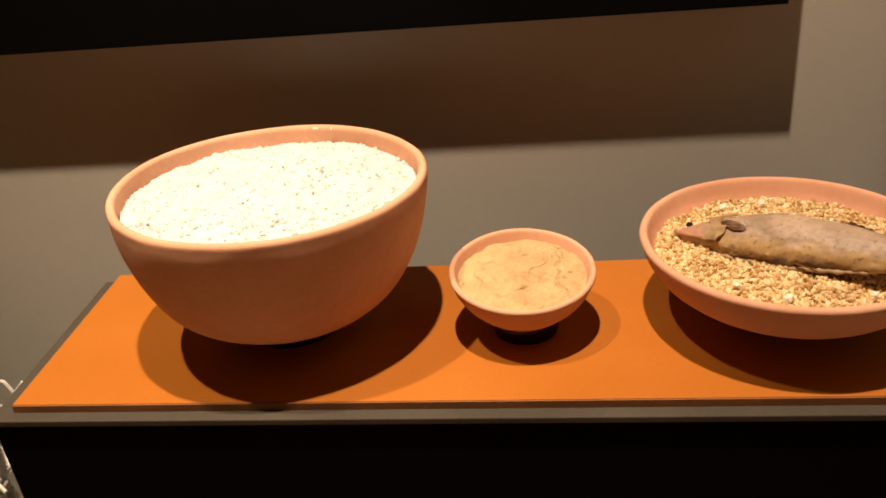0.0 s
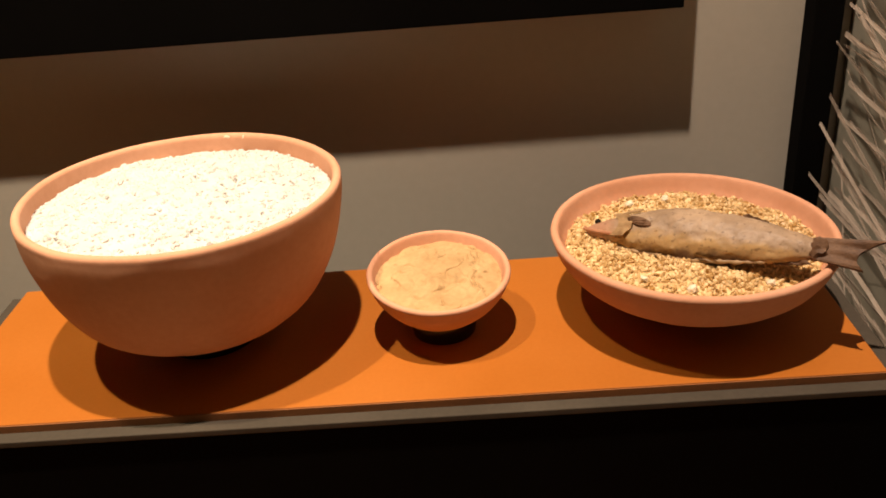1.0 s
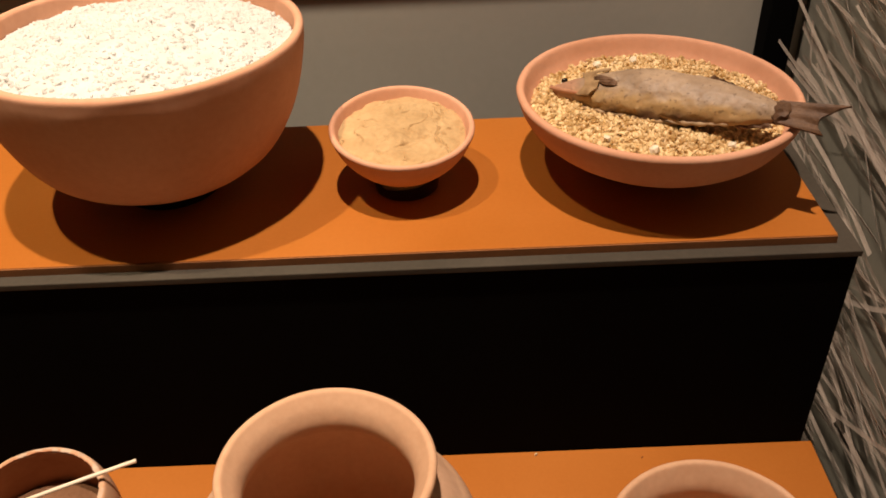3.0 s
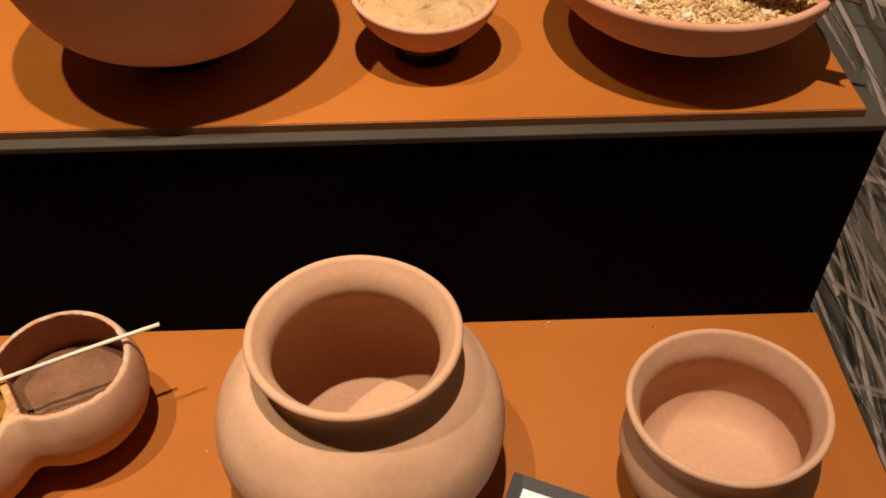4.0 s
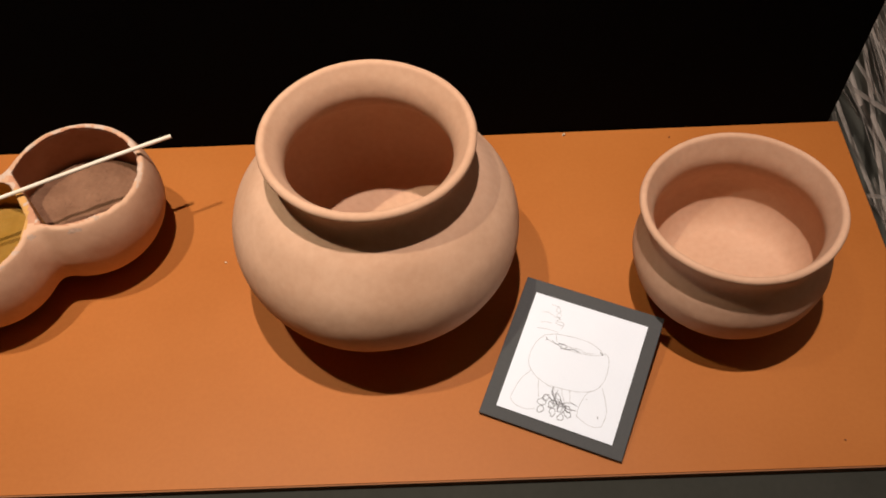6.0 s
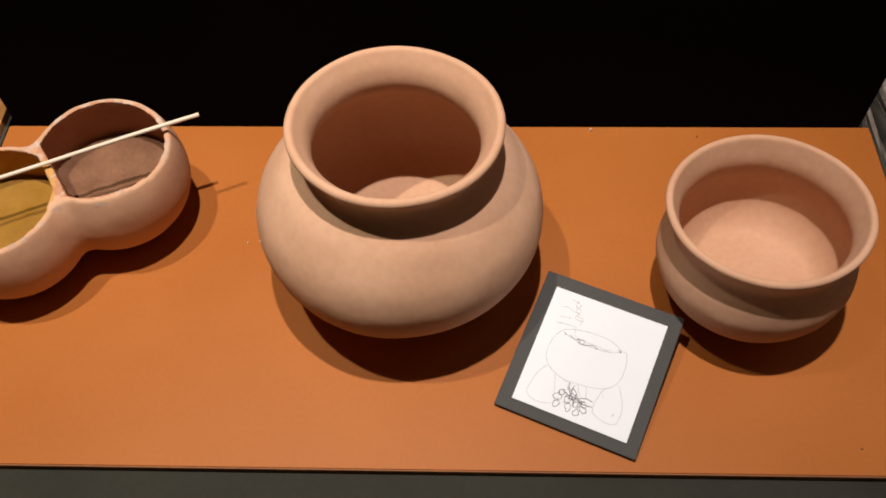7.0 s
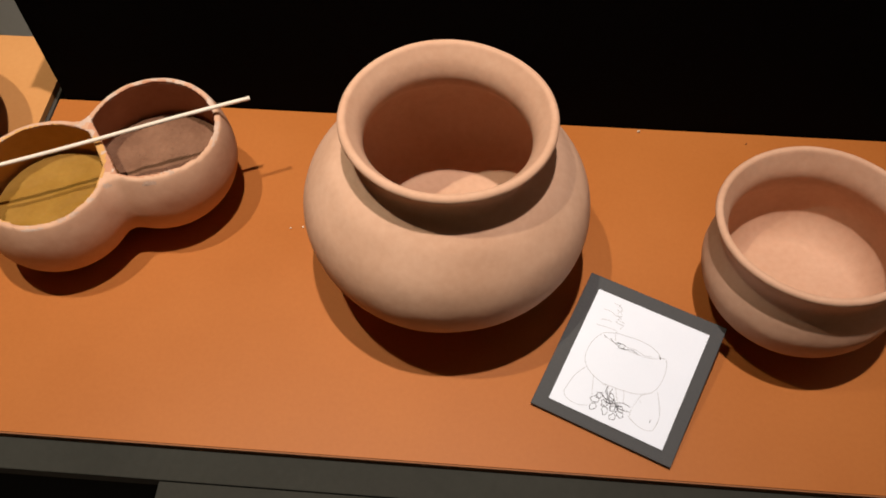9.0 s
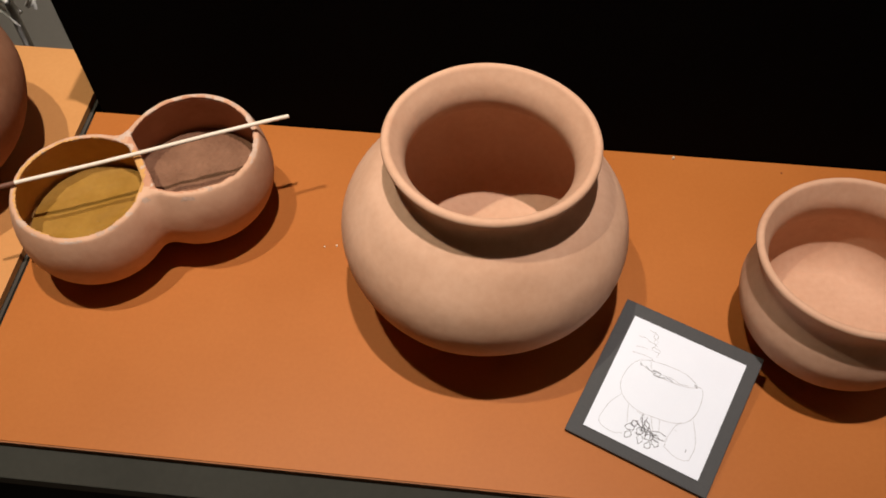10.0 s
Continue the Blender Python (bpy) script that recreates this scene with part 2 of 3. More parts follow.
def tube(points, radius, sides=8, flat=1.0, taper=None):
    """A round or flattened rod along a line."""
    bm = bmesh.new()
    rings = []
    for i, p in enumerate(points):
        p = Vector(p)
        d = (Vector(points[min(i + 1, len(points) - 1)]) - Vector(points[max(i - 1, 0)])).normalized()
        a = d.cross(Vector((0, 0, 1)))
        a = a.normalized() if a.length > 1e-4 else Vector((1, 0, 0))
        b = d.cross(a)
        r = radius * (taper(i / (len(points) - 1)) if taper else 1)
        rings.append([bm.verts.new(p + a * r * math.cos(2 * math.pi * k / sides) + b * r * flat * math.sin(2 * math.pi * k / sides)) for k in range(sides)])
    for u, v in zip(rings, rings[1:]):
        for k in range(sides):
            bm.faces.new((u[k], u[(k + 1) % sides], v[(k + 1) % sides], v[k]))
    bm.faces.new(rings[0][::-1]), bm.faces.new(rings[-1])
    return bm


def ribbon(points, half, thick, facing):
    """A flat strip along a line, its face turned to one side."""
    bm = bmesh.new()
    rings = []
    for i, p in enumerate(points):
        d = (points[min(i + 1, len(points) - 1)] - points[max(i - 1, 0)]).normalized()
        b = d.cross(facing).normalized()
        n = b.cross(d)
        rings.append([bm.verts.new(p + b * half * u + n * thick * v) for u, v in ((-1, -0.6), (0, -1.4), (1, -0.6), (1, 0.6), (0, 0.2), (-1, 0.6))])
    for u, v in zip(rings, rings[1:]):
        for k in range(6):
            bm.faces.new((u[k], u[(k + 1) % 6], v[(k + 1) % 6], v[k]))
    bm.faces.new(rings[0][::-1]), bm.faces.new(rings[-1])
    bmesh.ops.recalc_face_normals(bm, faces=bm.faces[:])
    return bm


def grains(places, sizes, squash, seed, name, material, parent=None, cut=1):
    """Many small loose kernels, each turned and shaped at random, in one mesh."""
    rng = np.random.default_rng(seed)
    base = bmesh.new()
    bmesh.ops.create_icosphere(base, subdivisions=cut, radius=1)
    bv = np.array([v.co[:] for v in base.verts])
    bf = np.array([[v.index for v in f.verts] for f in base.faces])
    base.free()
    n = len(places)
    vs = np.empty((n, len(bv), 3))
    for i in range(n):
        e = Euler(rng.uniform(0, 6.28, 3)).to_matrix()
        shape = bv * (1 + rng.uniform(-0.22, 0.22, (len(bv), 1)))
        vs[i] = (shape * sizes[i] * np.array([1, rng.uniform(squash, 1), rng.uniform(squash, 0.9)])) @ np.array(e).T + places[i]
    fs = (bf[None] + (np.arange(n) * len(bv))[:, None, None]).reshape(-1, 3)
    me = bpy.data.meshes.new(name)
    me.from_pydata(vs.reshape(-1, 3).tolist(), [], fs.tolist())
    me.materials.append(material)
    me.polygons.foreach_set("use_smooth", [cut > 1] * len(me.polygons))
    ob = new(name, me)
    if parent:
        ob.parent = parent
    return ob


def heap(height, radius, rings, seg=72):
    """A filled top: height(x, y) over a disc."""
    bm = bmesh.new()
    mid = bm.verts.new((0, 0, height(0, 0)))
    last = None
    for i in range(1, rings + 1):
        r = radius * i / rings
        ring = []
        for k in range(seg):
            x, y = r * math.cos(2 * math.pi * k / seg), r * math.sin(2 * math.pi * k / seg)
            ring.append(bm.verts.new((x, y, height(x, y))))
        for k in range(seg):
            j = (k + 1) % seg
            bm.faces.new((ring[k], ring[j], last[j], last[k]) if last else (ring[k], ring[j], mid))
        last = ring
    low = [bm.verts.new((v.co.x * 0.8, v.co.y * 0.8, v.co.z - 0.02)) for v in last]
    for k in range(seg):
        j = (k + 1) % seg
        bm.faces.new((low[k], low[j], last[j], last[k]))
    bm.faces.new(low[::-1])
    bmesh.ops.recalc_face_normals(bm, faces=bm.faces[:])
    return bm


def skin(field, lo, hi, step):
    """The zero surface of a field on a grid, as a bmesh (one vertex in each cell that the surface crosses)."""
    ax = [np.arange(lo[k], hi[k] + step, step) for k in range(3)]
    g = np.stack(np.meshgrid(*ax, indexing="ij"), -1)
    f = field(g[..., 0], g[..., 1], g[..., 2])
    s = f < 0
    n = [len(a) - 1 for a in ax]
    total, count = np.zeros((*n, 3)), np.zeros(n)
    corner = [(i, j, k) for i in (0, 1) for j in (0, 1) for k in (0, 1)]

    def part_of(a, c):
        return a[c[0]:c[0] + n[0], c[1]:c[1] + n[1], c[2]:c[2] + n[2]]
    for a in corner:
        for b in corner:
            if a < b and sum(abs(p - q) for p, q in zip(a, b)) == 1:
                fa, fb = part_of(f, a), part_of(f, b)
                hit = (fa < 0) != (fb < 0)
                w = np.where(hit, fa / np.where(hit, fa - fb, 1), 0)[..., None]
                pa, pb = part_of(g, a), part_of(g, b)
                total += np.where(hit[..., None], pa + (pb - pa) * w, 0)
                count += hit
    used = count > 0
    index = np.full(n, -1)
    index[used] = np.arange(used.sum())
    bm = bmesh.new()
    vs = [bm.verts.new(p) for p in (total[used] / count[used][:, None])]
    for axis in range(3):
        o1, o2 = [(1, 2), (2, 0), (0, 1)][axis]
        a = np.moveaxis(s, axis, 0)
        flip = np.moveaxis(s, axis, 0)[:-1] != a[1:]
        cells = np.argwhere(np.moveaxis(flip, 0, axis))
        for c in cells:
            q = []
            for d1, d2 in ((0, 0), (1, 0), (1, 1), (0, 1)):
                e = list(c)
                e[o1] -= d1
                e[o2] -= d2
                if min(e) < 0 or e[0] >= n[0] or e[1] >= n[1] or e[2] >= n[2]:
                    break
                q.append(index[tuple(e)])
            if len(q) == 4 and min(q) >= 0 and len(set(q)) == 4:
                quad = [vs[i] for i in q]
                bm.faces.new(quad if s[tuple(c)] else quad[::-1])
    bmesh.ops.smooth_vert(bm, verts=bm.verts[:], factor=0.5, use_axis_x=True, use_axis_y=True, use_axis_z=True)
    return bm


# ---- the setting ----
UP, FLOOR = 0.242, -0.50   # the upper stand's top; the room's floor (the lower stand's top is 0)
WALL_Y, SIDE_X = 1.0, 0.580


def setting(name, bm, material, label, category):
    return tagged(part(name, bm, material, smooth=False), label, category, kind="structure")


setting("floor", box(-2.2, 2.2, -2.2, 1.2, FLOOR - 0.1, FLOOR), M_FLOOR, "room floor made pale to bounce fill light", "floor")
# The ceiling and the south, west and east walls are unseen, added for bounce.
setting("ceiling", box(-2.2, 2.2, -2.2, 1.2, 2.8, 2.9), M_ROOM, "unseen grey ceiling closing the exhibition room", "ceiling")
setting("wall_north", box(-2.2, 2.2, WALL_Y, WALL_Y + 0.1, FLOOR, 2.8), M_WALL, "grey painted back wall with spotlight shadows", "wall")
setting("wall_south", box(-2.2, 2.2, -2.3, -2.2, FLOOR, 2.8), M_ROOM, "unseen grey wall closing the room", "wall")
setting("wall_west", box(-2.3, -2.2, -2.2, 1.1, FLOOR, 2.8), M_ROOM, "unseen grey side wall closing the room", "wall")
setting("wall_east", box(2.2, 2.3, -2.2, 1.1, FLOOR, 2.8), M_ROOM, "unseen grey side wall closing the room", "wall")
setting("wall_partition", box(SIDE_X, SIDE_X + 0.05, 0.1, WALL_Y - 0.002, FLOOR, 1.2), M_SIDE, "short olive-grey partition beside the stepped stand", "wall")
setting("corner_post", box(0.527, 0.558, WALL_Y - 0.034, WALL_Y - 0.003, FLOOR, 1.6, 0.002), M_BLACK, "matt black post at the wall's corner", "post")

panel = thing("wall_panel", "matt black board mounted clear of the grey wall", "panel")
part("board", box(-1.2, 0.388, 0.960, 0.974, 0.459, 1.25, 0.0015), M_BLACK, panel, smooth=False)
for x in (-0.9, 0.05):
    part("spacer", box(x, x + 0.04, 0.974, WALL_Y, 0.75, 0.79), M_BLACK, panel, smooth=False)


def stand(label, x0, x1, y0, y1, top, inset, lip, fascia, group, board=None, trim=None):
    """A black box with a grey edge and an orange top board laid on it."""
    ob = thing("display_plinth", label, "plinth", group)
    part("body", box(x0 + 0.002, x1 - 0.002, y0 + 0.002, y1, FLOOR, top - 0.008 - fascia), M_BLACK, ob, "black box", smooth=False)
    part("edge_trim", box(x0, x1, y0, y1, top - 0.008 - fascia, top - 0.008, 0.001), trim or M_GREY, ob, "dull grey edge band", smooth=False)
    part("top_board", box(x0 + inset, x1 - inset, y0 + lip + 0.0012, y1 - 0.0006, top - 0.0078, top, 0.0006), board or M_ORANGE, ob, "orange top board", smooth=False)
    part("edge_strip", box(x0 + inset, x1 - inset, y0 + lip, y0 + lip + 0.0011, top - 0.0078, top - 0.0008), M_EDGE, ob, "brown raw board edge", smooth=False)
    return ob


stand("black display plinth with a bright orange top and grey edge", -0.3410, 0.4970, 0.600, 0.838, UP, 0.0180, 0.012, 0.006, "stepped plinths")
low = stand("low black display plinth with an orange top and grey ledge", -0.352, 0.510, 0.2245, 0.6015, 0.0, 0.006, 0.0255, 0.014, "stepped plinths", None, M_FRONT)
stand("neighbouring display plinth with an orange top", -0.90, -0.3545, 0.20, 0.69, -0.002, 0.0035, 0.002, 0.03, "stepped plinths", M_ORANGE_LIT)


part("front_ledge", box(-0.147, 0.512, 0.08, 0.2240, -0.024, -0.009, 0.001), M_FRONT, low, "dull grey front ledge", smooth=False)
part("ledge_support", box(-0.141, 0.506, 0.09, 0.2240, FLOOR, -0.0245), M_BLACK, low, smooth=False)


# ---- upper stand: three filled bowls ----
def vessel(name, label, outer, thick, floor_z, rim, lean, material, wobble, seed, category="bowl", lip=0.5, group=""):
    h = outer[-1][1]
    scale = (h - thick * lip) / h
    outer = [(r, z * scale) for r, z in outer]
    ob = part(name, revolve(wall_profile(outer, thick, floor_z, lip), 112, wobble, seed), material)
    ob.matrix_world = tilted(rim, h, *lean)
    return tagged(ob, label, category, group), ob.matrix_world.copy()


M_RING = surface("glossy_black_ring", (0.006, 0.005, 0.005), (0.012, 0.010, 0.009), 0.16, 30, 300, 0.0)


def ring_stand(x, y, z0, z1, r):
    bm = revolve([(r * 0.8, z1), (r * 0.8, z0), (r, z0), (r * 1.04, (z0 + z1) / 2), (r, z1), (r * 0.8, z1)], 48)
    ob = part("ring_stand", bm, M_RING)
    ob.location = (x, y, 0)
    return tagged(ob, "small black ring holding a round-bottomed bowl", "stand", "ring stands")


_, RICE_M = vessel("clay_bowl", "large deep terracotta bowl heaped with white kernels", [(0.032, 0.0), (0.072, 0.010), (0.104, 0.032), (0.1235, 0.064), (0.1335, 0.098), (0.1375, 0.122), (0.1385, 0.137)],
                   0.0078, 0.012, (-0.0973, 0.735, 0.3950), (-0.024, -0.031), M_CLAY_RED, 0.018, 3.1, group="filled bowls")
ring_stand(-0.099, 0.737, UP, UP + 0.022, 0.046)
rng = np.random.default_rng(5)


def rice_top(x, y):
    r = math.hypot(x, y)
    return 0.121 + 0.014 * (1 - (r / 0.130) ** 2) + 0.004 * noise.noise(Vector((x * 22, y * 22, 2))) - 0.0045 * max(0, noise.noise(Vector((x * 120, y * 120, 5))) - 0.30) / 0.3


ob = part("kernel_heap", heap(rice_top, 0.1285, 24), M_RICE)
ob.matrix_world = RICE_M
tagged(ob, "heap of white kernels filling the large bowl", "grain", kind="stuff")
pts = []
while len(pts) < 6000:
    x, y = rng.uniform(-0.130, 0.130, 2)
    if math.hypot(x, y) < 0.1292:
        pts.append((x, y, rice_top(x, y) + rng.uniform(-0.0036, -0.0008)))
ob = grains(np.array(pts), rng.uniform(0.0021, 0.0036, len(pts)), 0.62, 7, "white_kernels", M_RICE)
ob.matrix_world = RICE_M
tagged(ob, "loose white kernels lying on the heap", "grain", kind="stuff")

_, MASH_M = vessel("small_clay_bowl", "small terracotta bowl of tan paste on a black ring", [(0.018, 0.0), (0.034, 0.007), (0.048, 0.019), (0.0585, 0.034), (0.0643, 0.049)],
                   0.0055, 0.008, (0.1198, 0.718, 0.304), (-0.03, 0.097), M_CLAY_RED, 0.014, 8.2, group="filled bowls")
ring_stand(0.121, 0.718, UP, UP + 0.017, 0.029)


def mash_top(x, y):
    v = Vector((x * 34, y * 34, 1.5))
    bend = v + 0.5 * Vector((noise.noise(v * 1.7), noise.noise(v * 1.7 + Vector((9, 0, 0))), 0))
    ridge = abs(noise.noise(bend * 1.1))
    crack = max(0, 1 - ridge / 0.09) * max(0, noise.noise(v * 0.8 + Vector((3, 7, 0))) + 0.2)
    split = max(0, 1 - abs(noise.noise(bend * 2.3 + Vector((4, 1, 8)))) / 0.07) * max(0, noise.noise(v * 1.3 + Vector((11, 2, 0))) + 0.12) * 1.6
    return 0.0405 + 0.005 * (1 - (math.hypot(x, y) / 0.058) ** 2) + 0.0024 * noise.noise(bend * 1.4) + 0.0016 * noise.noise(v * 2.6) + 0.0008 * noise.noise(v * 6) - 0.0050 * crack - 0.0034 * split + 0.0009 * noise.noise(v * 4.3 + Vector((1, 2, 5)))


ob = part("flour_paste", heap(mash_top, 0.0575, 80, 220), M_MASH)
ob.matrix_world = MASH_M
tagged(ob, "tan flour paste with a cracked lumpy top", "food")

_, FISH_M = vessel("shallow_clay_bowl", "wide shallow terracotta bowl of golden grain and a fish", [(0.035, 0.0), (0.078, 0.008), (0.105, 0.023), (0.119, 0.042), (0.1253, 0.058)],
                   0.0075, 0.009, (0.348, 0.735, 0.3195), (-0.018, -0.013), M_CLAY_RED, 0.014, 5.7, group="filled bowls")
ring_stand(0.347, 0.736, UP, UP + 0.023, 0.040)


def grain_top(x, y):
    return 0.0395 + 0.006 * (1 - (math.hypot(x, y) / 0.110) ** 2) + 0.004 * noise.noise(Vector((x * 25, y * 25, 6)))


ob = part("grain_bed", heap(grain_top, 0.1095, 24), M_GRAIN)
ob.matrix_world = FISH_M
tagged(ob, "bed of cracked golden grain in the shallow bowl", "grain", kind="stuff")
pts = []
while len(pts) < 6000:
    x, y = rng.uniform(-0.111, 0.111, 2)
    if math.hypot(x, y) < 0.1105:
        pts.append((x, y, grain_top(x, y) + rng.uniform(-0.001, 0.0025)))
ob = grains(np.array(pts), rng.uniform(0.0018, 0.0036, len(pts)), 0.34, 9, "golden_grains", M_GRAIN)
ob.matrix_world = FISH_M
tagged(ob, "loose golden cracked grains under the fish", "grain", kind="stuff")
for x, y in ((-0.004, 0.089), (-0.079, 0.035), (-0.040, 0.082), (-0.020, -0.085), (-0.055, -0.065), (0.045, -0.080)):
    ob = grains(np.array([(x, y, grain_top(x, y) + 0.004)]), [0.0048], 0.5, int(1000 * (x + 1)), "white_flake", M_CHIP)
    ob.matrix_world = FISH_M
    tagged(ob, "pale flake lying on the golden grain", "flake", "pale flakes")


# the fish: head towards the wall side, tail over the rim
def fish():
    ob = thing("dried_fish", "whole dried brown fish lying across the grain", "fish")
    head, tail = Vector((0.2590, 0.7600, 0.3110)), Vector((0.4370, 0.6590, 0.3300))
    along = (tail - head).normalized()
    out = Vector((0, 0, 1)).cross(along).normalized()      # towards the wall
    up = along.cross(out)
    up, out = (up if up.z > 0 else -up), out
    lean = radians(38)
    a, b = (out * math.cos(lean) + up * math.sin(lean)), (up * math.cos(lean) - out * math.sin(lean))
    # a: from belly to back, b: flank facing up
    size = (tail - head).length
    countershade(M_FISH, head, along, a, size, (0.42, 0.265, 0.120), (0.42, 0.22, 0.14))
    dented(M_FISH, 85, 0.0022)
    rows = [(0.0, 0.0030, 0.0028), (0.03, 0.0060, 0.0058), (0.08, 0.0092, 0.0086), (0.15, 0.0135, 0.0118), (0.24, 0.0190, 0.0145), (0.36, 0.0226, 0.0158), (0.48, 0.0234, 0.0156),
            (0.62, 0.0220, 0.0144), (0.76, 0.0182, 0.0120), (0.88, 0.0128, 0.0088), (0.96, 0.0086, 0.0062), (1.0, 0.0080, 0.0052)]
    line = spline(rows, 9)
    bm, rings = bmesh.new(), []
    for s, h, w in line:
        c = head + along * size * s + b * 0.004 * math.sin(s * 3.0) + a * 0.0022 * math.sin(math.pi * s)
        ring = []
        for k in range(44):
            t = 2 * math.pi * k / 44
            q = Vector((s * 9, math.cos(t) * 1.6, math.sin(t) * 1.6))
            low = max(0, -math.sin(t)) * min(1, s * 4) * (1 - s)
            r = 1 + 0.09 * noise.noise(q) + 0.045 * noise.noise(q * 3.3) + 0.022 * noise.noise(q * 8.7) + low * (0.20 * noise.noise(q * 6.1) - 0.07 * abs(noise.noise(q * 2.2)))
            ring.append(bm.verts.new(c + a * h * r * math.sin(t) + b * w * r * math.cos(t)))
        rings.append(ring)
    for u, v in zip(rings, rings[1:]):
        for k in range(44):
            bm.faces.new((u[k], u[(k + 1) % 44], v[(k + 1) % 44], v[k]))
    bm.faces.new(rings[0]), bm.faces.new(rings[-1])
    bmesh.ops.recalc_face_normals(bm, faces=bm.faces[:])
    part("body", bm, M_FISH, ob)

    def flap(name, base, tip, material, thick=0.0012, label=""):
        """A thin ragged fin between a base line and a tip line."""
        fb, n = bmesh.new(), 10
        cols = []
        for i in range(n + 1):
            t = i / n
            p, q = base(t), tip(t)
            cols.append([p.lerp(q, j / 4) + b * (0.0012 * math.sin(t * 16) * j / 4) for j in range(5)])
        top = [[fb.verts.new(p + b * thick) for p in c] for c in cols]
        low = [[fb.verts.new(p - b * thick) for p in c] for c in cols]
        for g, s in ((top, 1), (low, -1)):
            for u, v in zip(g, g[1:]):
                for j in range(4):
                    q = (u[j], v[j], v[j + 1], u[j + 1])
                    fb.faces.new(q[::s])
        edge_t = [c[0] for c in top] + top[-1][1:] + [c[-1] for c in top[::-1]][1:] + top[0][-2:0:-1]
        edge_l = [c[0] for c in low] + low[-1][1:] + [c[-1] for c in low[::-1]][1:] + low[0][-2:0:-1]
        for k in range(len(edge_t)):
            j = (k + 1) % len(edge_t)
            fb.faces.new((edge_t[k], edge_t[j], edge_l[j], edge_l[k]))
        bmesh.ops.recalc_face_normals(fb, faces=fb.faces[:])
        return part(name, fb, material, ob, label)

    def on(s, h, w=0.0):
        return head + along * size * s + a * h + b * w
    flap("tail_fin", lambda t: on(0.95, 0.0095 - 0.019 * t, 0.004), lambda t: on(1.215 - 0.32 * t + 0.24 * t * t, 0.0115 - 0.0255 * t, 0.003 - 0.004 * t), M_FIN, 0.0015, "dark ragged tail fin")
    knot = bmesh.new()
    bmesh.ops.create_icosphere(knot, subdivisions=3, radius=1, matrix=Matrix.Translation(on(0.965, 0.0, 0.002)) @ Matrix((along, a, b)).transposed().to_4x4() @ Matrix.Diagonal((0.0095, 0.0098, 0.0075, 1)))
    for v in knot.verts:
        v.co += (v.co - on(0.965, 0, 0.002)) * 0.35 * noise.noise(v.co * 260)
    part("tail_root", knot, M_FIN, ob, "shrivelled dark tail root")
    fin = bmesh.new()
    place = Matrix((along, a, b)).transposed().to_4x4()
    place.translation = on(0.255, 0.0050, 0.0182)
    bmesh.ops.create_uvsphere(fin, u_segments=24, v_segments=12, radius=1, matrix=place @ pose(0, 0, 0, 0, -6, -14) @ Matrix.Diagonal((0.0120, 0.0042, 0.0016, 1)))
    for v in fin.verts:
        v.co += b * 0.0005 * math.sin((v.co - head).dot(a) * 2600)
    part("pectoral_fin", fin, M_FIN, ob, "small dark side fin")
    flap("dorsal_fin", lambda t: on(0.64 + 0.10 * t, 0.0195 - 0.004 * t, 0.006), lambda t: on(0.68 + 0.09 * t, 0.0245 - 0.006 * t, 0.008), M_FIN, 0.0009, "low dark back fin")
    keel = [on(0.16 + 0.62 * k / 40, -0.0165 - 0.0040 * math.sin(math.pi * k / 40) + 0.0012 * noise.noise(Vector((k * 0.7, 0, 0))), 0.0045 + 0.0015 * noise.noise(Vector((k * 0.9, 5, 0)))) for k in range(41)]
    part("belly_edge", tube(keel, 0.0030, 10, 0.8, taper=lambda t: 0.55 + 0.5 * math.sin(math.pi * t) + 0.55 * noise.noise(Vector((t * 31, 2, 0)))), M_BELLY, ob, "pale torn belly edge")
    flap("pelvic_fin", lambda t: on(0.46 + 0.05 * t, -0.016 - 0.002 * t, 0.010), lambda t: on(0.56 + 0.05 * t, -0.0205 - 0.003 * t, 0.0105), M_BELLY, 0.0011, "pale torn belly fin")
    flap("anal_fin", lambda t: on(0.78 + 0.14 * t, -0.013 + 0.004 * t, 0.002), lambda t: on(0.82 + 0.13 * t, -0.0165 + 0.004 * t, 0.0), M_FIN, 0.0010, "small dark under fin")
    flap("gill_cover", lambda t: on(0.13 + 0.03 * math.sin(math.pi * t), 0.0125 - 0.021 * t, 0.0115 + 0.002 * math.sin(math.pi * t)), lambda t: on(0.195 + 0.035 * math.sin(math.pi * t), 0.0135 - 0.023 * t, 0.0160 + 0.002 * math.sin(math.pi * t)), M_BELLY, 0.0010, "pale gill cover")
    for k in range(3):
        ray = [on(0.14 + 0.10 * q, 0.010 + 0.009 * q + 0.002 * k, 0.010 - 0.0025 * k + 0.003 * math.sin(3 * q)) for q in (0, 0.25, 0.5, 0.75, 1)]
        part("gill_ray", tube(ray, 0.0011, 6), M_BELLY, ob, "pale dried gill ray")
    m = bmesh.new()
    bmesh.ops.create_uvsphere(m, u_segments=16, v_segments=10, radius=1, matrix=Matrix.Translation(on(0.046, 0.0076, 0.0042)) @ Matrix.Diagonal((0.0030, 0.0030, 0.0026, 1)))
    part("eye", m, M_EYE, ob, "dark eye")
    part("mouth", tube(spline([on(0.15, -0.0060, 0.0105), on(0.07, -0.0040, 0.0082), on(0.0, -0.0005, 0.0040), on(-0.012, 0.002, 0.001)], 5), 0.0019, 8), M_MOUTH, ob, "pinkish lip")
    return ob


fish()


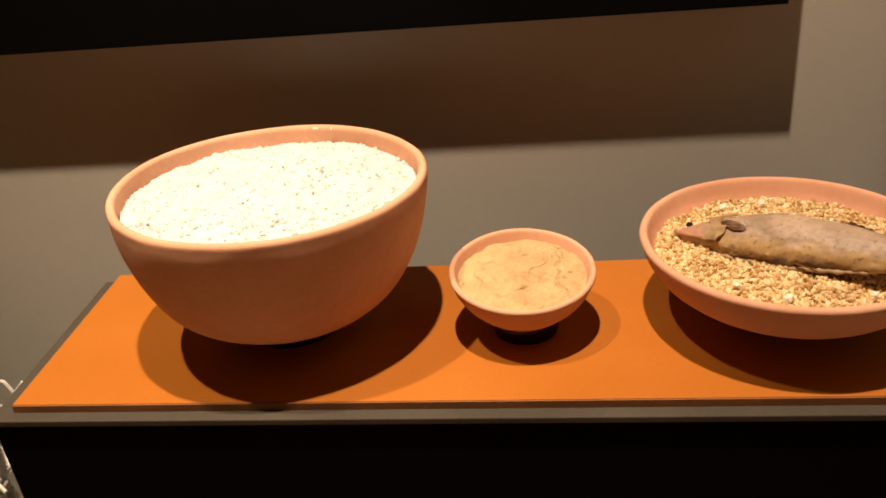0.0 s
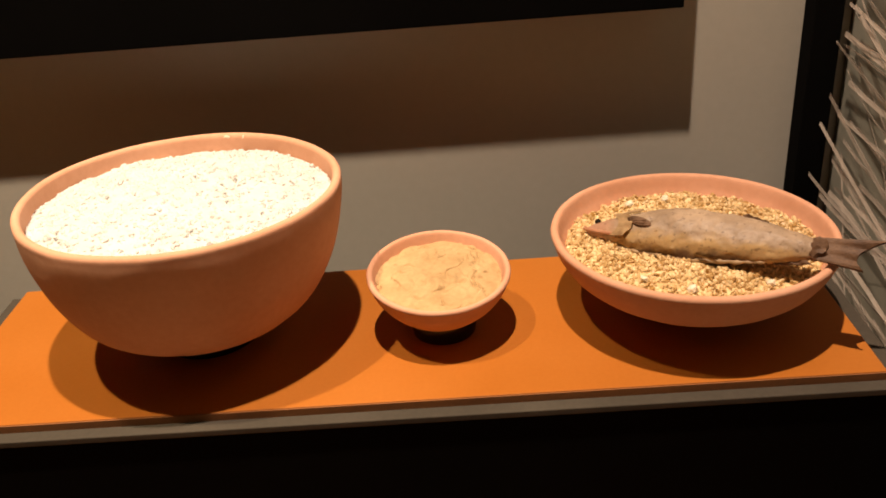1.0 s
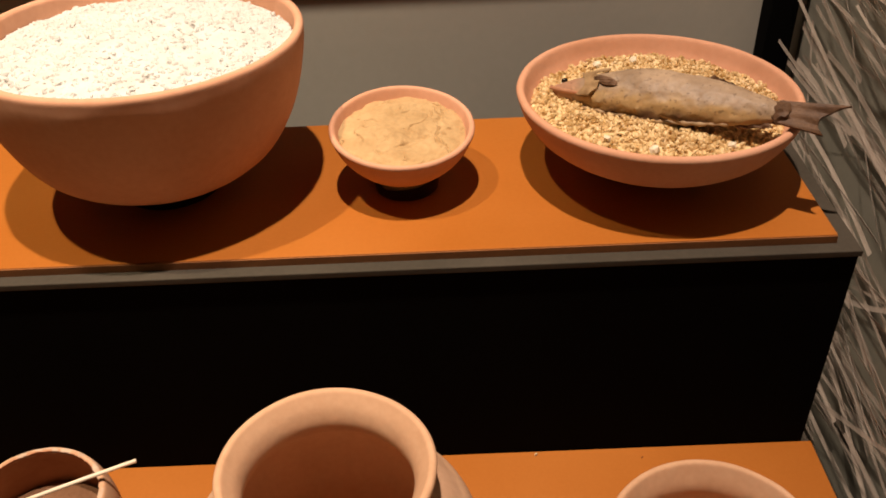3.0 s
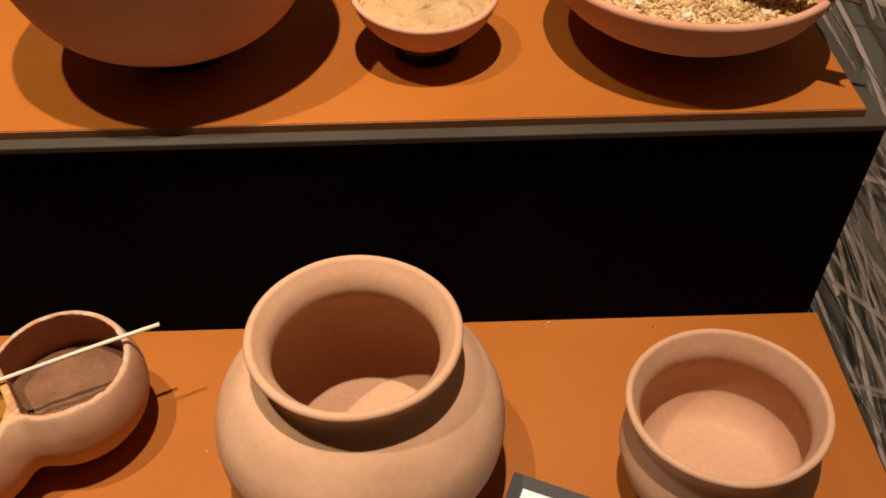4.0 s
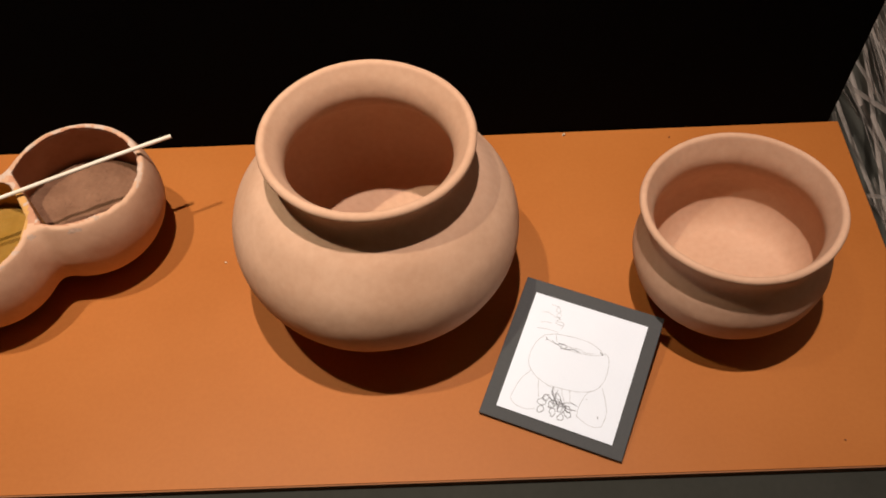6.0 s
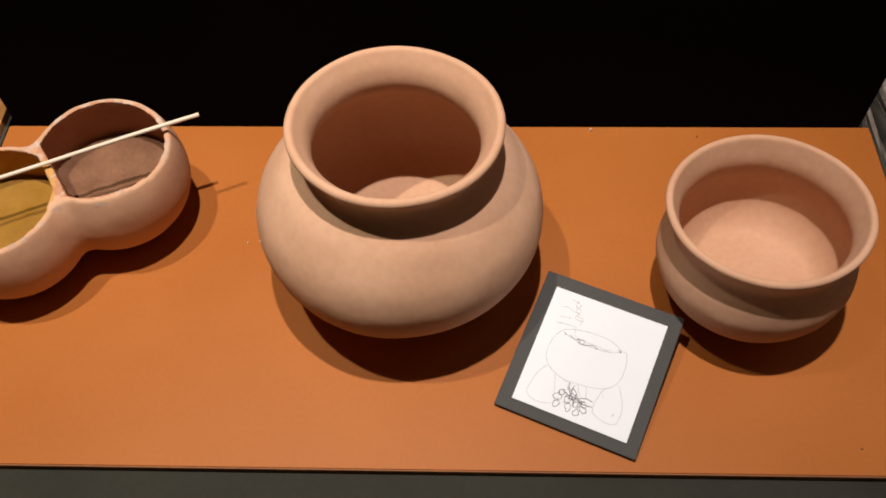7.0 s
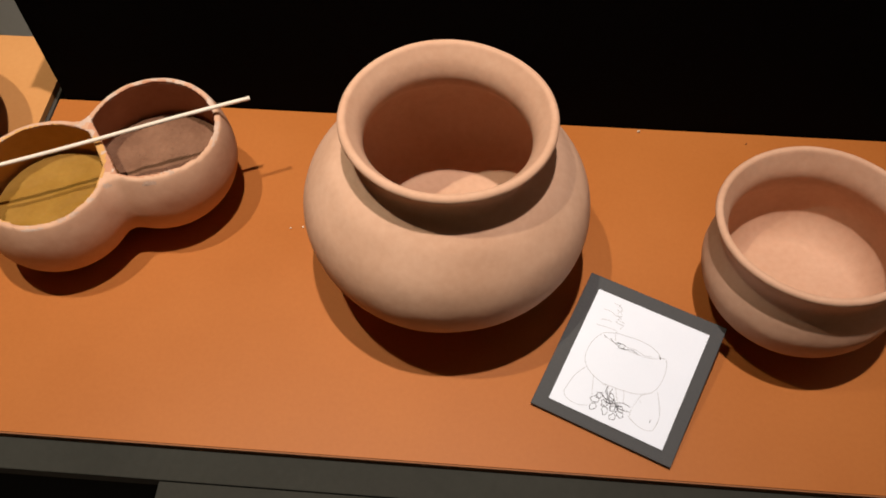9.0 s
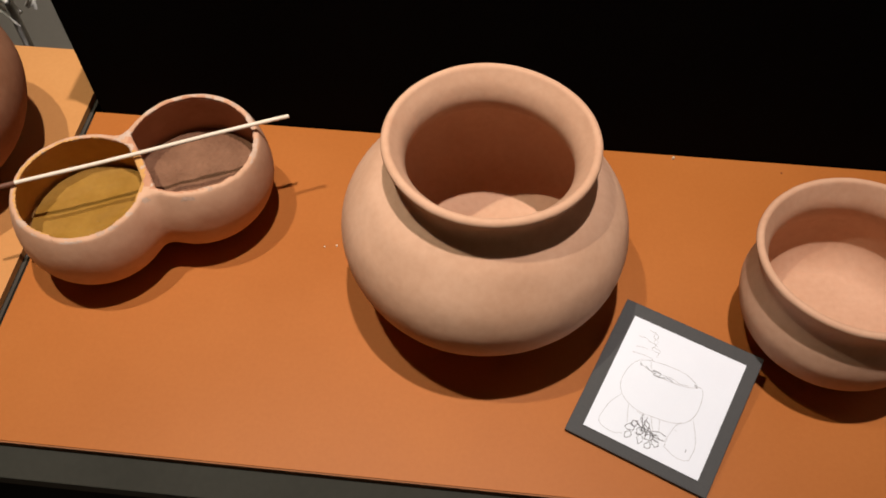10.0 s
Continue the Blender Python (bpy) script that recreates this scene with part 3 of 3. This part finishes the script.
# ---- lower stand: pots, twin bowl, drawing ----
vessel("cooking_pot", "round-bellied terracotta pot with an open neck", [(0.040, 0.0), (0.076, 0.009), (0.104, 0.028), (0.1155, 0.058), (0.1105, 0.088), (0.0935, 0.113), (0.0760, 0.128), (0.0705, 0.137), (0.0728, 0.148), (0.0800, 0.159)],
       0.0072, 0.010, (0.0620, 0.447, 0.1775), (-0.02, -0.042), M_CLAY, 0.010, 1.4, "pot", group="empty pots")
ring_stand(0.062, 0.452, 0, 0.019, 0.052)
vessel("clay_bowl", "terracotta bowl with a flared rim and empty inside", [(0.036, 0.0), (0.058, 0.007), (0.072, 0.024), (0.0775, 0.045), (0.0755, 0.062), (0.0712, 0.076), (0.0705, 0.086), (0.0765, 0.102)],
       0.0062, 0.010, (0.3425, 0.418, 0.1165), (0.0518, -0.0807), M_CLAY, 0.010, 6.4, group="empty pots")
ring_stand(0.339, 0.426, 0, 0.015, 0.040)

LOBES = ((-0.1965, 0.4920, 0.0516), (-0.2735, 0.4400, 0.0502))


def twin_bowl():
    def lobe(x, y, z, c, shrink):
        r = c[2] * 1.275 - shrink
        d = np.sqrt(((x - c[0]) / r) ** 2 + ((y - c[1]) / r) ** 2 + ((z - 0.054) / (np.where(z > 0.054, 0.0788, 0.0585) - shrink)) ** 2)
        return (d - 1) * r * 0.9
    ax = Vector((LOBES[1][0] - LOBES[0][0], LOBES[1][1] - LOBES[0][1])).normalized()
    mx, my = (LOBES[0][0] + LOBES[1][0]) / 2, (LOBES[0][1] + LOBES[1][1]) / 2

    def field(x, y, z):
        a, b = lobe(x, y, z, LOBES[0], 0), lobe(x, y, z, LOBES[1], 0)
        k = 0.012
        h = np.clip(0.5 + 0.5 * (b - a) / k, 0, 1)
        outer = b * (1 - h) + a * h - k * h * (1 - h)
        s = (x - mx) * ax.x + (y - my) * ax.y + 0.004 * np.sin((x + y) * 60)
        top = 0.0920 + 0.0015 * np.sin(x * 55) + 0.0012 * np.cos(y * 70) + 0.0006 * np.sin(x * 230 + 2 * np.sin(y * 160)) * np.cos(y * 210)
        outer = np.maximum(np.maximum(outer, z - top), 0.0008 - z)
        ia = np.maximum(np.maximum(lobe(x, y, z, LOBES[0], 0.0048), s + 0.0036), 0.014 - z)
        ib = np.maximum(np.maximum(lobe(x, y, z, LOBES[1], 0.0048), 0.0036 - s), 0.014 - z)
        return np.maximum(outer, -np.minimum(ia, ib))
    bm = skin(field, (-0.350, 0.355, -0.006), (-0.115, 0.570, 0.110), 0.0019)
    ob = part("twin_bowl", bm, M_CLAY)
    ob.data.materials.append(M_CLAY_BROWN)
    ob.data.materials.append(M_CLAY_OCHRE)
    ob.data.materials.append(M_RIM)
    for p in ob.data.polygons:
        x, y, z = p.center
        if z > 0.0882 and noise.noise(Vector((x * 95, y * 95, z * 260))) > (0.06 if y > 0.485 else 0.34):
            p.material_index = 3
        elif z > 0.01:
            for i, c in enumerate(LOBES):
                if lobe(x, y, min(z, 0.0885), c, 0.0043) < 0:
                    p.material_index = i + 1
    return tagged(ob, "terracotta bowl of two joined cups with a shared wall", "bowl")


twin_bowl()


def filling(name, c, z, r, material, label, lump):
    def top(x, y):
        return z + lump * noise.noise(Vector((x * 60, y * 60, z * 90))) - lump * 0.9 * max(0, noise.noise(Vector((x * 300, y * 300, 3))) - 0.30) + 0.012 * max(0, math.hypot(x, y) / r - 0.55) ** 2
    ob = part(name, heap(top, r, 64, 160), material)
    ob.location = (c[0], c[1], 0)
    return tagged(ob, label, "food")


filling("brown_paste", LOBES[0], 0.043, 0.0570, M_MAUVE, "rough mauve-brown paste in one cup", 0.003)
filling("ochre_paste", LOBES[1], 0.046, 0.0550, M_OCHRE, "smooth yellow ochre paste in the other cup", 0.001)
stick = thing("stirring_stick", "thin peeled wooden stick laid across the twin bowl", "stick")
A, B = Vector((-0.1160, 0.5265, 0.0975)), Vector((-0.354, 0.4190, 0.0960))
part("shaft", tube([A.lerp(B, k / 8) + Vector((0, 0, 0.0006 * math.sin(k))) for k in range(8)], 0.0018, 10), M_STICK, stick)
part("tip", tube([A.lerp(B, 7 / 8), A.lerp(B, 0.94), B], 0.0023, 10, taper=lambda t: 1 - 0.3 * t), M_STICK_TIP, stick, "darkened end")


def drawing_card():
    ob = thing("drawing_card", "white sheet with a pencil drawing on a charcoal mount", "sign")
    bl, br, tl = Vector((0.1365, 0.3045, 0.0045)), Vector((0.2435, 0.2590, 0.0045)), Vector((0.1795, 0.4155, 0.0300))
    u = (br - bl).normalized()
    v = (tl - bl)
    v = (v - u * v.dot(u)).normalized()
    n = u.cross(v)
    w, h = (br - bl).length, 0.1215
    m = Matrix((u, v, n)).transposed().to_4x4()
    m.translation = bl
    ob.matrix_world = m
    part("mount", box(0, w, 0, h, -0.004, 0, 0.0006), M_FRAME, ob, "charcoal mount board", smooth=False)
    paper = part("paper", box(0.0115, w - 0.0105, 0.0095, h - 0.0115, 0.0004, 0.0012), M_PAPER, ob, "white paper", smooth=False)
    foot = bmesh.new()
    f = [foot.verts.new(p) for p in ((w * 0.3, h * 0.55, -0.0042), (w * 0.7, h * 0.55, -0.0042), (w * 0.7, h * 0.9, -0.0042), (w * 0.3, h * 0.9, -0.0042), (w * 0.3, h * 0.9 + 0.004, -0.024), (w * 0.7, h * 0.9 + 0.004, -0.024))]
    for q in ((0, 1, 2, 3), (0, 4, 5, 1), (3, 2, 5, 4), (0, 3, 4), (1, 5, 2)):
        foot.faces.new([f[i] for i in q])
    bmesh.ops.recalc_face_normals(foot, faces=foot.faces[:])
    part("prop", foot, M_FRAME, ob, smooth=False)

    def stroke(points, r=0.00018, material=M_INK):
        pts = spline([(x * w, y * h, 0.0013) for x, y in points], 5)
        part("pencil_line", tube(pts, r, 5, 0.3), material, paper)
    R = random.Random(4)

    def oval(cx, cy, rx, ry, turn, a0=0, a1=360, jit=0.0):
        c, s = math.cos(radians(turn)), math.sin(radians(turn))
        out = []
        for k in range(15):
            t = radians(a0 + (a1 - a0) * k / 14)
            x, y = rx * math.cos(t) + R.uniform(-jit, jit), ry * math.sin(t) + R.uniform(-jit, jit)
            out.append((cx + x * c - y * s, cy + x * s + y * c))
        return out
    stroke([(0.256, 0.635), (0.216, 0.574), (0.2, 0.484), (0.217, 0.408), (0.281, 0.351), (0.377, 0.319), (0.498, 0.323), (0.613, 0.341), (0.698, 0.383), (0.737, 0.462), (0.734, 0.57), (0.709, 0.629), (0.672, 0.631)])
    stroke([(0.256, 0.635), (0.329, 0.663), (0.447, 0.679), (0.571, 0.677), (0.654, 0.648), (0.675, 0.623)])
    stroke([(0.277, 0.614), (0.331, 0.601), (0.42, 0.586), (0.522, 0.588), (0.618, 0.601), (0.673, 0.627)])
    stroke([(0.314, 0.615), (0.354, 0.597), (0.39, 0.611), (0.385, 0.581), (0.441, 0.586)], 0.00026, M_INK_DARK)
    stroke([(0.365, 0.61), (0.424, 0.608), (0.418, 0.581), (0.477, 0.6), (0.522, 0.588)], 0.00026, M_INK_DARK)
    stroke([(0.434, 0.604), (0.505, 0.611), (0.566, 0.601), (0.618, 0.614)])
    stroke([(0.265, 0.622), (0.282, 0.611), (0.276, 0.605)], 0.00026, M_INK_DARK)
    stroke([(0.654, 0.636), (0.675, 0.623), (0.668, 0.621)], 0.00026, M_INK_DARK)
    stroke([(0.243, 0.373), (0.197, 0.297), (0.177, 0.207), (0.176, 0.157), (0.223, 0.123), (0.296, 0.12), (0.354, 0.14)])
    stroke([(0.31, 0.341), (0.331, 0.276), (0.354, 0.216)])
    stroke([(0.379, 0.312), (0.413, 0.309), (0.443, 0.297)])
    stroke([(0.739, 0.412), (0.794, 0.315), (0.815, 0.244), (0.808, 0.167)])
    stroke([(0.808, 0.167), (0.764, 0.149), (0.702, 0.154), (0.632, 0.181)])
    stroke([(0.632, 0.181), (0.628, 0.247), (0.648, 0.335), (0.674, 0.373)])
    stroke([(0.767, 0.225), (0.768, 0.216), (0.77, 0.206)], 0.00026, M_INK_DARK)
    stroke([(0.657, 0.31), (0.662, 0.306), (0.667, 0.303)])
    stroke([(0.428, 0.315), (0.427, 0.274), (0.464, 0.241), (0.502, 0.184)], 0.00026, M_INK_DARK)
    stroke([(0.431, 0.219), (0.467, 0.21), (0.513, 0.22), (0.558, 0.207)], 0.00026, M_INK_DARK)
    stroke([(0.464, 0.305), (0.456, 0.262), (0.5, 0.231), (0.492, 0.188)], 0.00026, M_INK_DARK)
    stroke([(0.477, 0.326), (0.503, 0.277), (0.531, 0.236)])
    stroke([(0.533, 0.329), (0.551, 0.292), (0.563, 0.248)])
    stroke([(0.51, 0.227), (0.566, 0.25), (0.617, 0.243)], 0.00026, M_INK_DARK)
    stroke([(0.551, 0.204), (0.59, 0.208), (0.621, 0.212)], 0.00026, M_INK_DARK)
    stroke([(0.235, 0.855), (0.279, 0.85), (0.308, 0.831), (0.289, 0.79), (0.326, 0.77)])
    stroke([(0.28, 0.859), (0.278, 0.82), (0.319, 0.801), (0.31, 0.756), (0.355, 0.748), (0.349, 0.699)])
    stroke([(0.277, 0.777), (0.312, 0.774), (0.301, 0.736), (0.353, 0.731)])
    stroke([(0.186, 0.785), (0.229, 0.793), (0.277, 0.777)])
    stroke([(0.196, 0.713), (0.238, 0.725), (0.272, 0.725)])
    stroke([(0.188, 0.668), (0.26, 0.678), (0.331, 0.68)])
    stroke([(0.331, 0.68), (0.337, 0.641), (0.352, 0.613)])
    stroke(oval(0.381, 0.199, 0.03, 0.022, 20, jit=0.004), 0.00024, M_INK_DARK)
    stroke(oval(0.388, 0.149, 0.024, 0.018, 60, jit=0.004), 0.00024, M_INK_DARK)
    stroke(oval(0.472, 0.155, 0.018, 0.028, 10, jit=0.004), 0.00024, M_INK_DARK)
    stroke(oval(0.534, 0.141, 0.018, 0.024, -10, jit=0.004), 0.00024, M_INK_DARK)
    stroke(oval(0.571, 0.172, 0.028, 0.018, -20, jit=0.004), 0.00024, M_INK_DARK)
    for x, y, w_, h_, turn in ((0.400, 0.232, 0.024, 0.016, 40), (0.452, 0.205, 0.018, 0.030, -20), (0.520, 0.190, 0.030, 0.018, 35), (0.560, 0.205, 0.026, 0.016, -10), (0.480, 0.245, 0.014, 0.034, 15)):
        stroke(oval(x, y, w_, h_, turn, jit=0.006), 0.00026, M_INK_DARK)
    for x0, y0, x1, y1 in ((0.40, 0.25, 0.47, 0.21), (0.43, 0.29, 0.46, 0.20), (0.50, 0.25, 0.53, 0.18), (0.47, 0.23, 0.56, 0.22)):
        stroke([(x0, y0), ((x0 + x1) / 2 + 0.008, (y0 + y1) / 2), (x1, y1)], 0.00030, M_INK_DARK)
    return ob


drawing_card()

# the neighbouring plinth's pot
vessel("cooking_pot", "large terracotta pot, coloured as shaded, on the neighbouring plinth", [(0.045, 0.0), (0.08, 0.010), (0.108, 0.045), (0.118, 0.085), (0.106, 0.125), (0.085, 0.150), (0.080, 0.162), (0.088, 0.178)],
       0.008, 0.012, (-0.482, 0.520, 0.186), (0.0, 0.0), M_CLAY_SHADED, 0.012, 9.9, "pot", group="empty pots")


# ---- small loose bits on the boards ----
def bit(x, y, z, r, material, label):
    ob = grains(np.array([(x, y, z + r * 0.6)]), [r], 0.4, int(abs(x * 7919 + y * 104729) * 100), "crumb", material)
    return tagged(ob, label, "crumb", "stray crumbs")


bit(0.234, 0.5965, 0, 0.0022, M_CHIP, "tiny white crumb at the back of the board")
bit(0.336, 0.588, 0, 0.0016, M_EDGE, "tiny brown crumb on the orange board")
bit(-0.084, 0.460, 0, 0.0013, M_CHIP, "tiny pale crumb on the orange board")
bit(-0.073, 0.462, 0, 0.0011, M_CHIP, "tiny pale crumb on the orange board")
bit(0.418, 0.272, 0, 0.0012, M_EDGE, "tiny brown crumb on the orange board")


# ---- strips screening the partition, and twigs by the neighbouring plinth ----
def strip_screen():
    ob = thing("strip_screen", "screen of tangled translucent pale strips beside the stand", "screen")
    R = random.Random(12)
    for i in range(298):
        y, z = R.uniform(0.28, 1.02), 0.64 - 0.90 * R.random() ** 1.3
        length = R.uniform(0.16, 0.42)
        a = radians(R.gauss(-8, 8) if R.random() < 0.86 else R.uniform(-75, 50))
        dy, dz = -math.cos(a), math.sin(a)
        x = R.uniform(0.542, 0.560) if R.random() < 0.25 else R.uniform(0.560, 0.575)
        bend, tilt = R.uniform(-0.012, 0.012), R.uniform(-0.03, 0.03)
        pts = []
        for k in range(6):
            t = k / 5 - 0.5
            q = Vector((x + tilt * t, y + dy * length * t - dz * bend * (1 - 4 * t * t), z + dz * length * t + dy * bend * (1 - 4 * t * t)))
            q.x = min(max(q.x, 0.540 if x < 0.56 else 0.5595), 0.5785)
            pts.append(q)
        over = max(0, max(q.y for q in pts) - 0.960)
        pts = [q - Vector((0, over, 0)) for q in pts]
        face = Vector((-1, R.uniform(-0.5, 0.5), R.uniform(-0.4, 0.4))).normalized()
        part("strip", ribbon(pts, R.uniform(0.0012, 0.0030), 0.0002, face), M_STRAND, ob, smooth=False)
    return ob


strip_screen()


def twig_bundle():
    ob = thing("twig_bundle", "loose bundle of pale twigs behind the plinth", "twigs")
    R = random.Random(3)
    for i in range(84):
        h = R.uniform(-0.14, 0.105) if i % 7 == 0 else R.uniform(-0.085, 0.105)
        c = Vector((R.uniform(-0.635, -0.540), R.uniform(0.835, 0.885), h))
        d = Vector((R.uniform(-1, 1), R.uniform(-0.5, 0.5), R.uniform(-0.8, 0.8))).normalized()
        n, w = R.uniform(0.010, 0.026), 0.012
        bend = [c + d * n * k + Vector((R.uniform(-w, w), R.uniform(-w, w), R.uniform(-w, w))) for k in (-1, -0.3, 0.4, 1)]
        part("twig", tube(spline(bend, 4), R.uniform(0.0012, 0.0032), 6), M_TWIG, ob)
    part("stem", tube(spline([(-0.585, 0.86, FLOOR), (-0.59, 0.865, -0.2), (-0.575, 0.86, 0.06)], 5), 0.006, 8), M_TWIG, ob)
    return ob


twig_bundle()

bit(-0.0842, 0.8602, 0.3885, 0.0034, M_CHIP, "small white fleck inside the large bowl's rim")
bit(-0.0684, 0.8597, 0.3885, 0.0020, M_CHIP, "small white fleck inside the large bowl's rim")
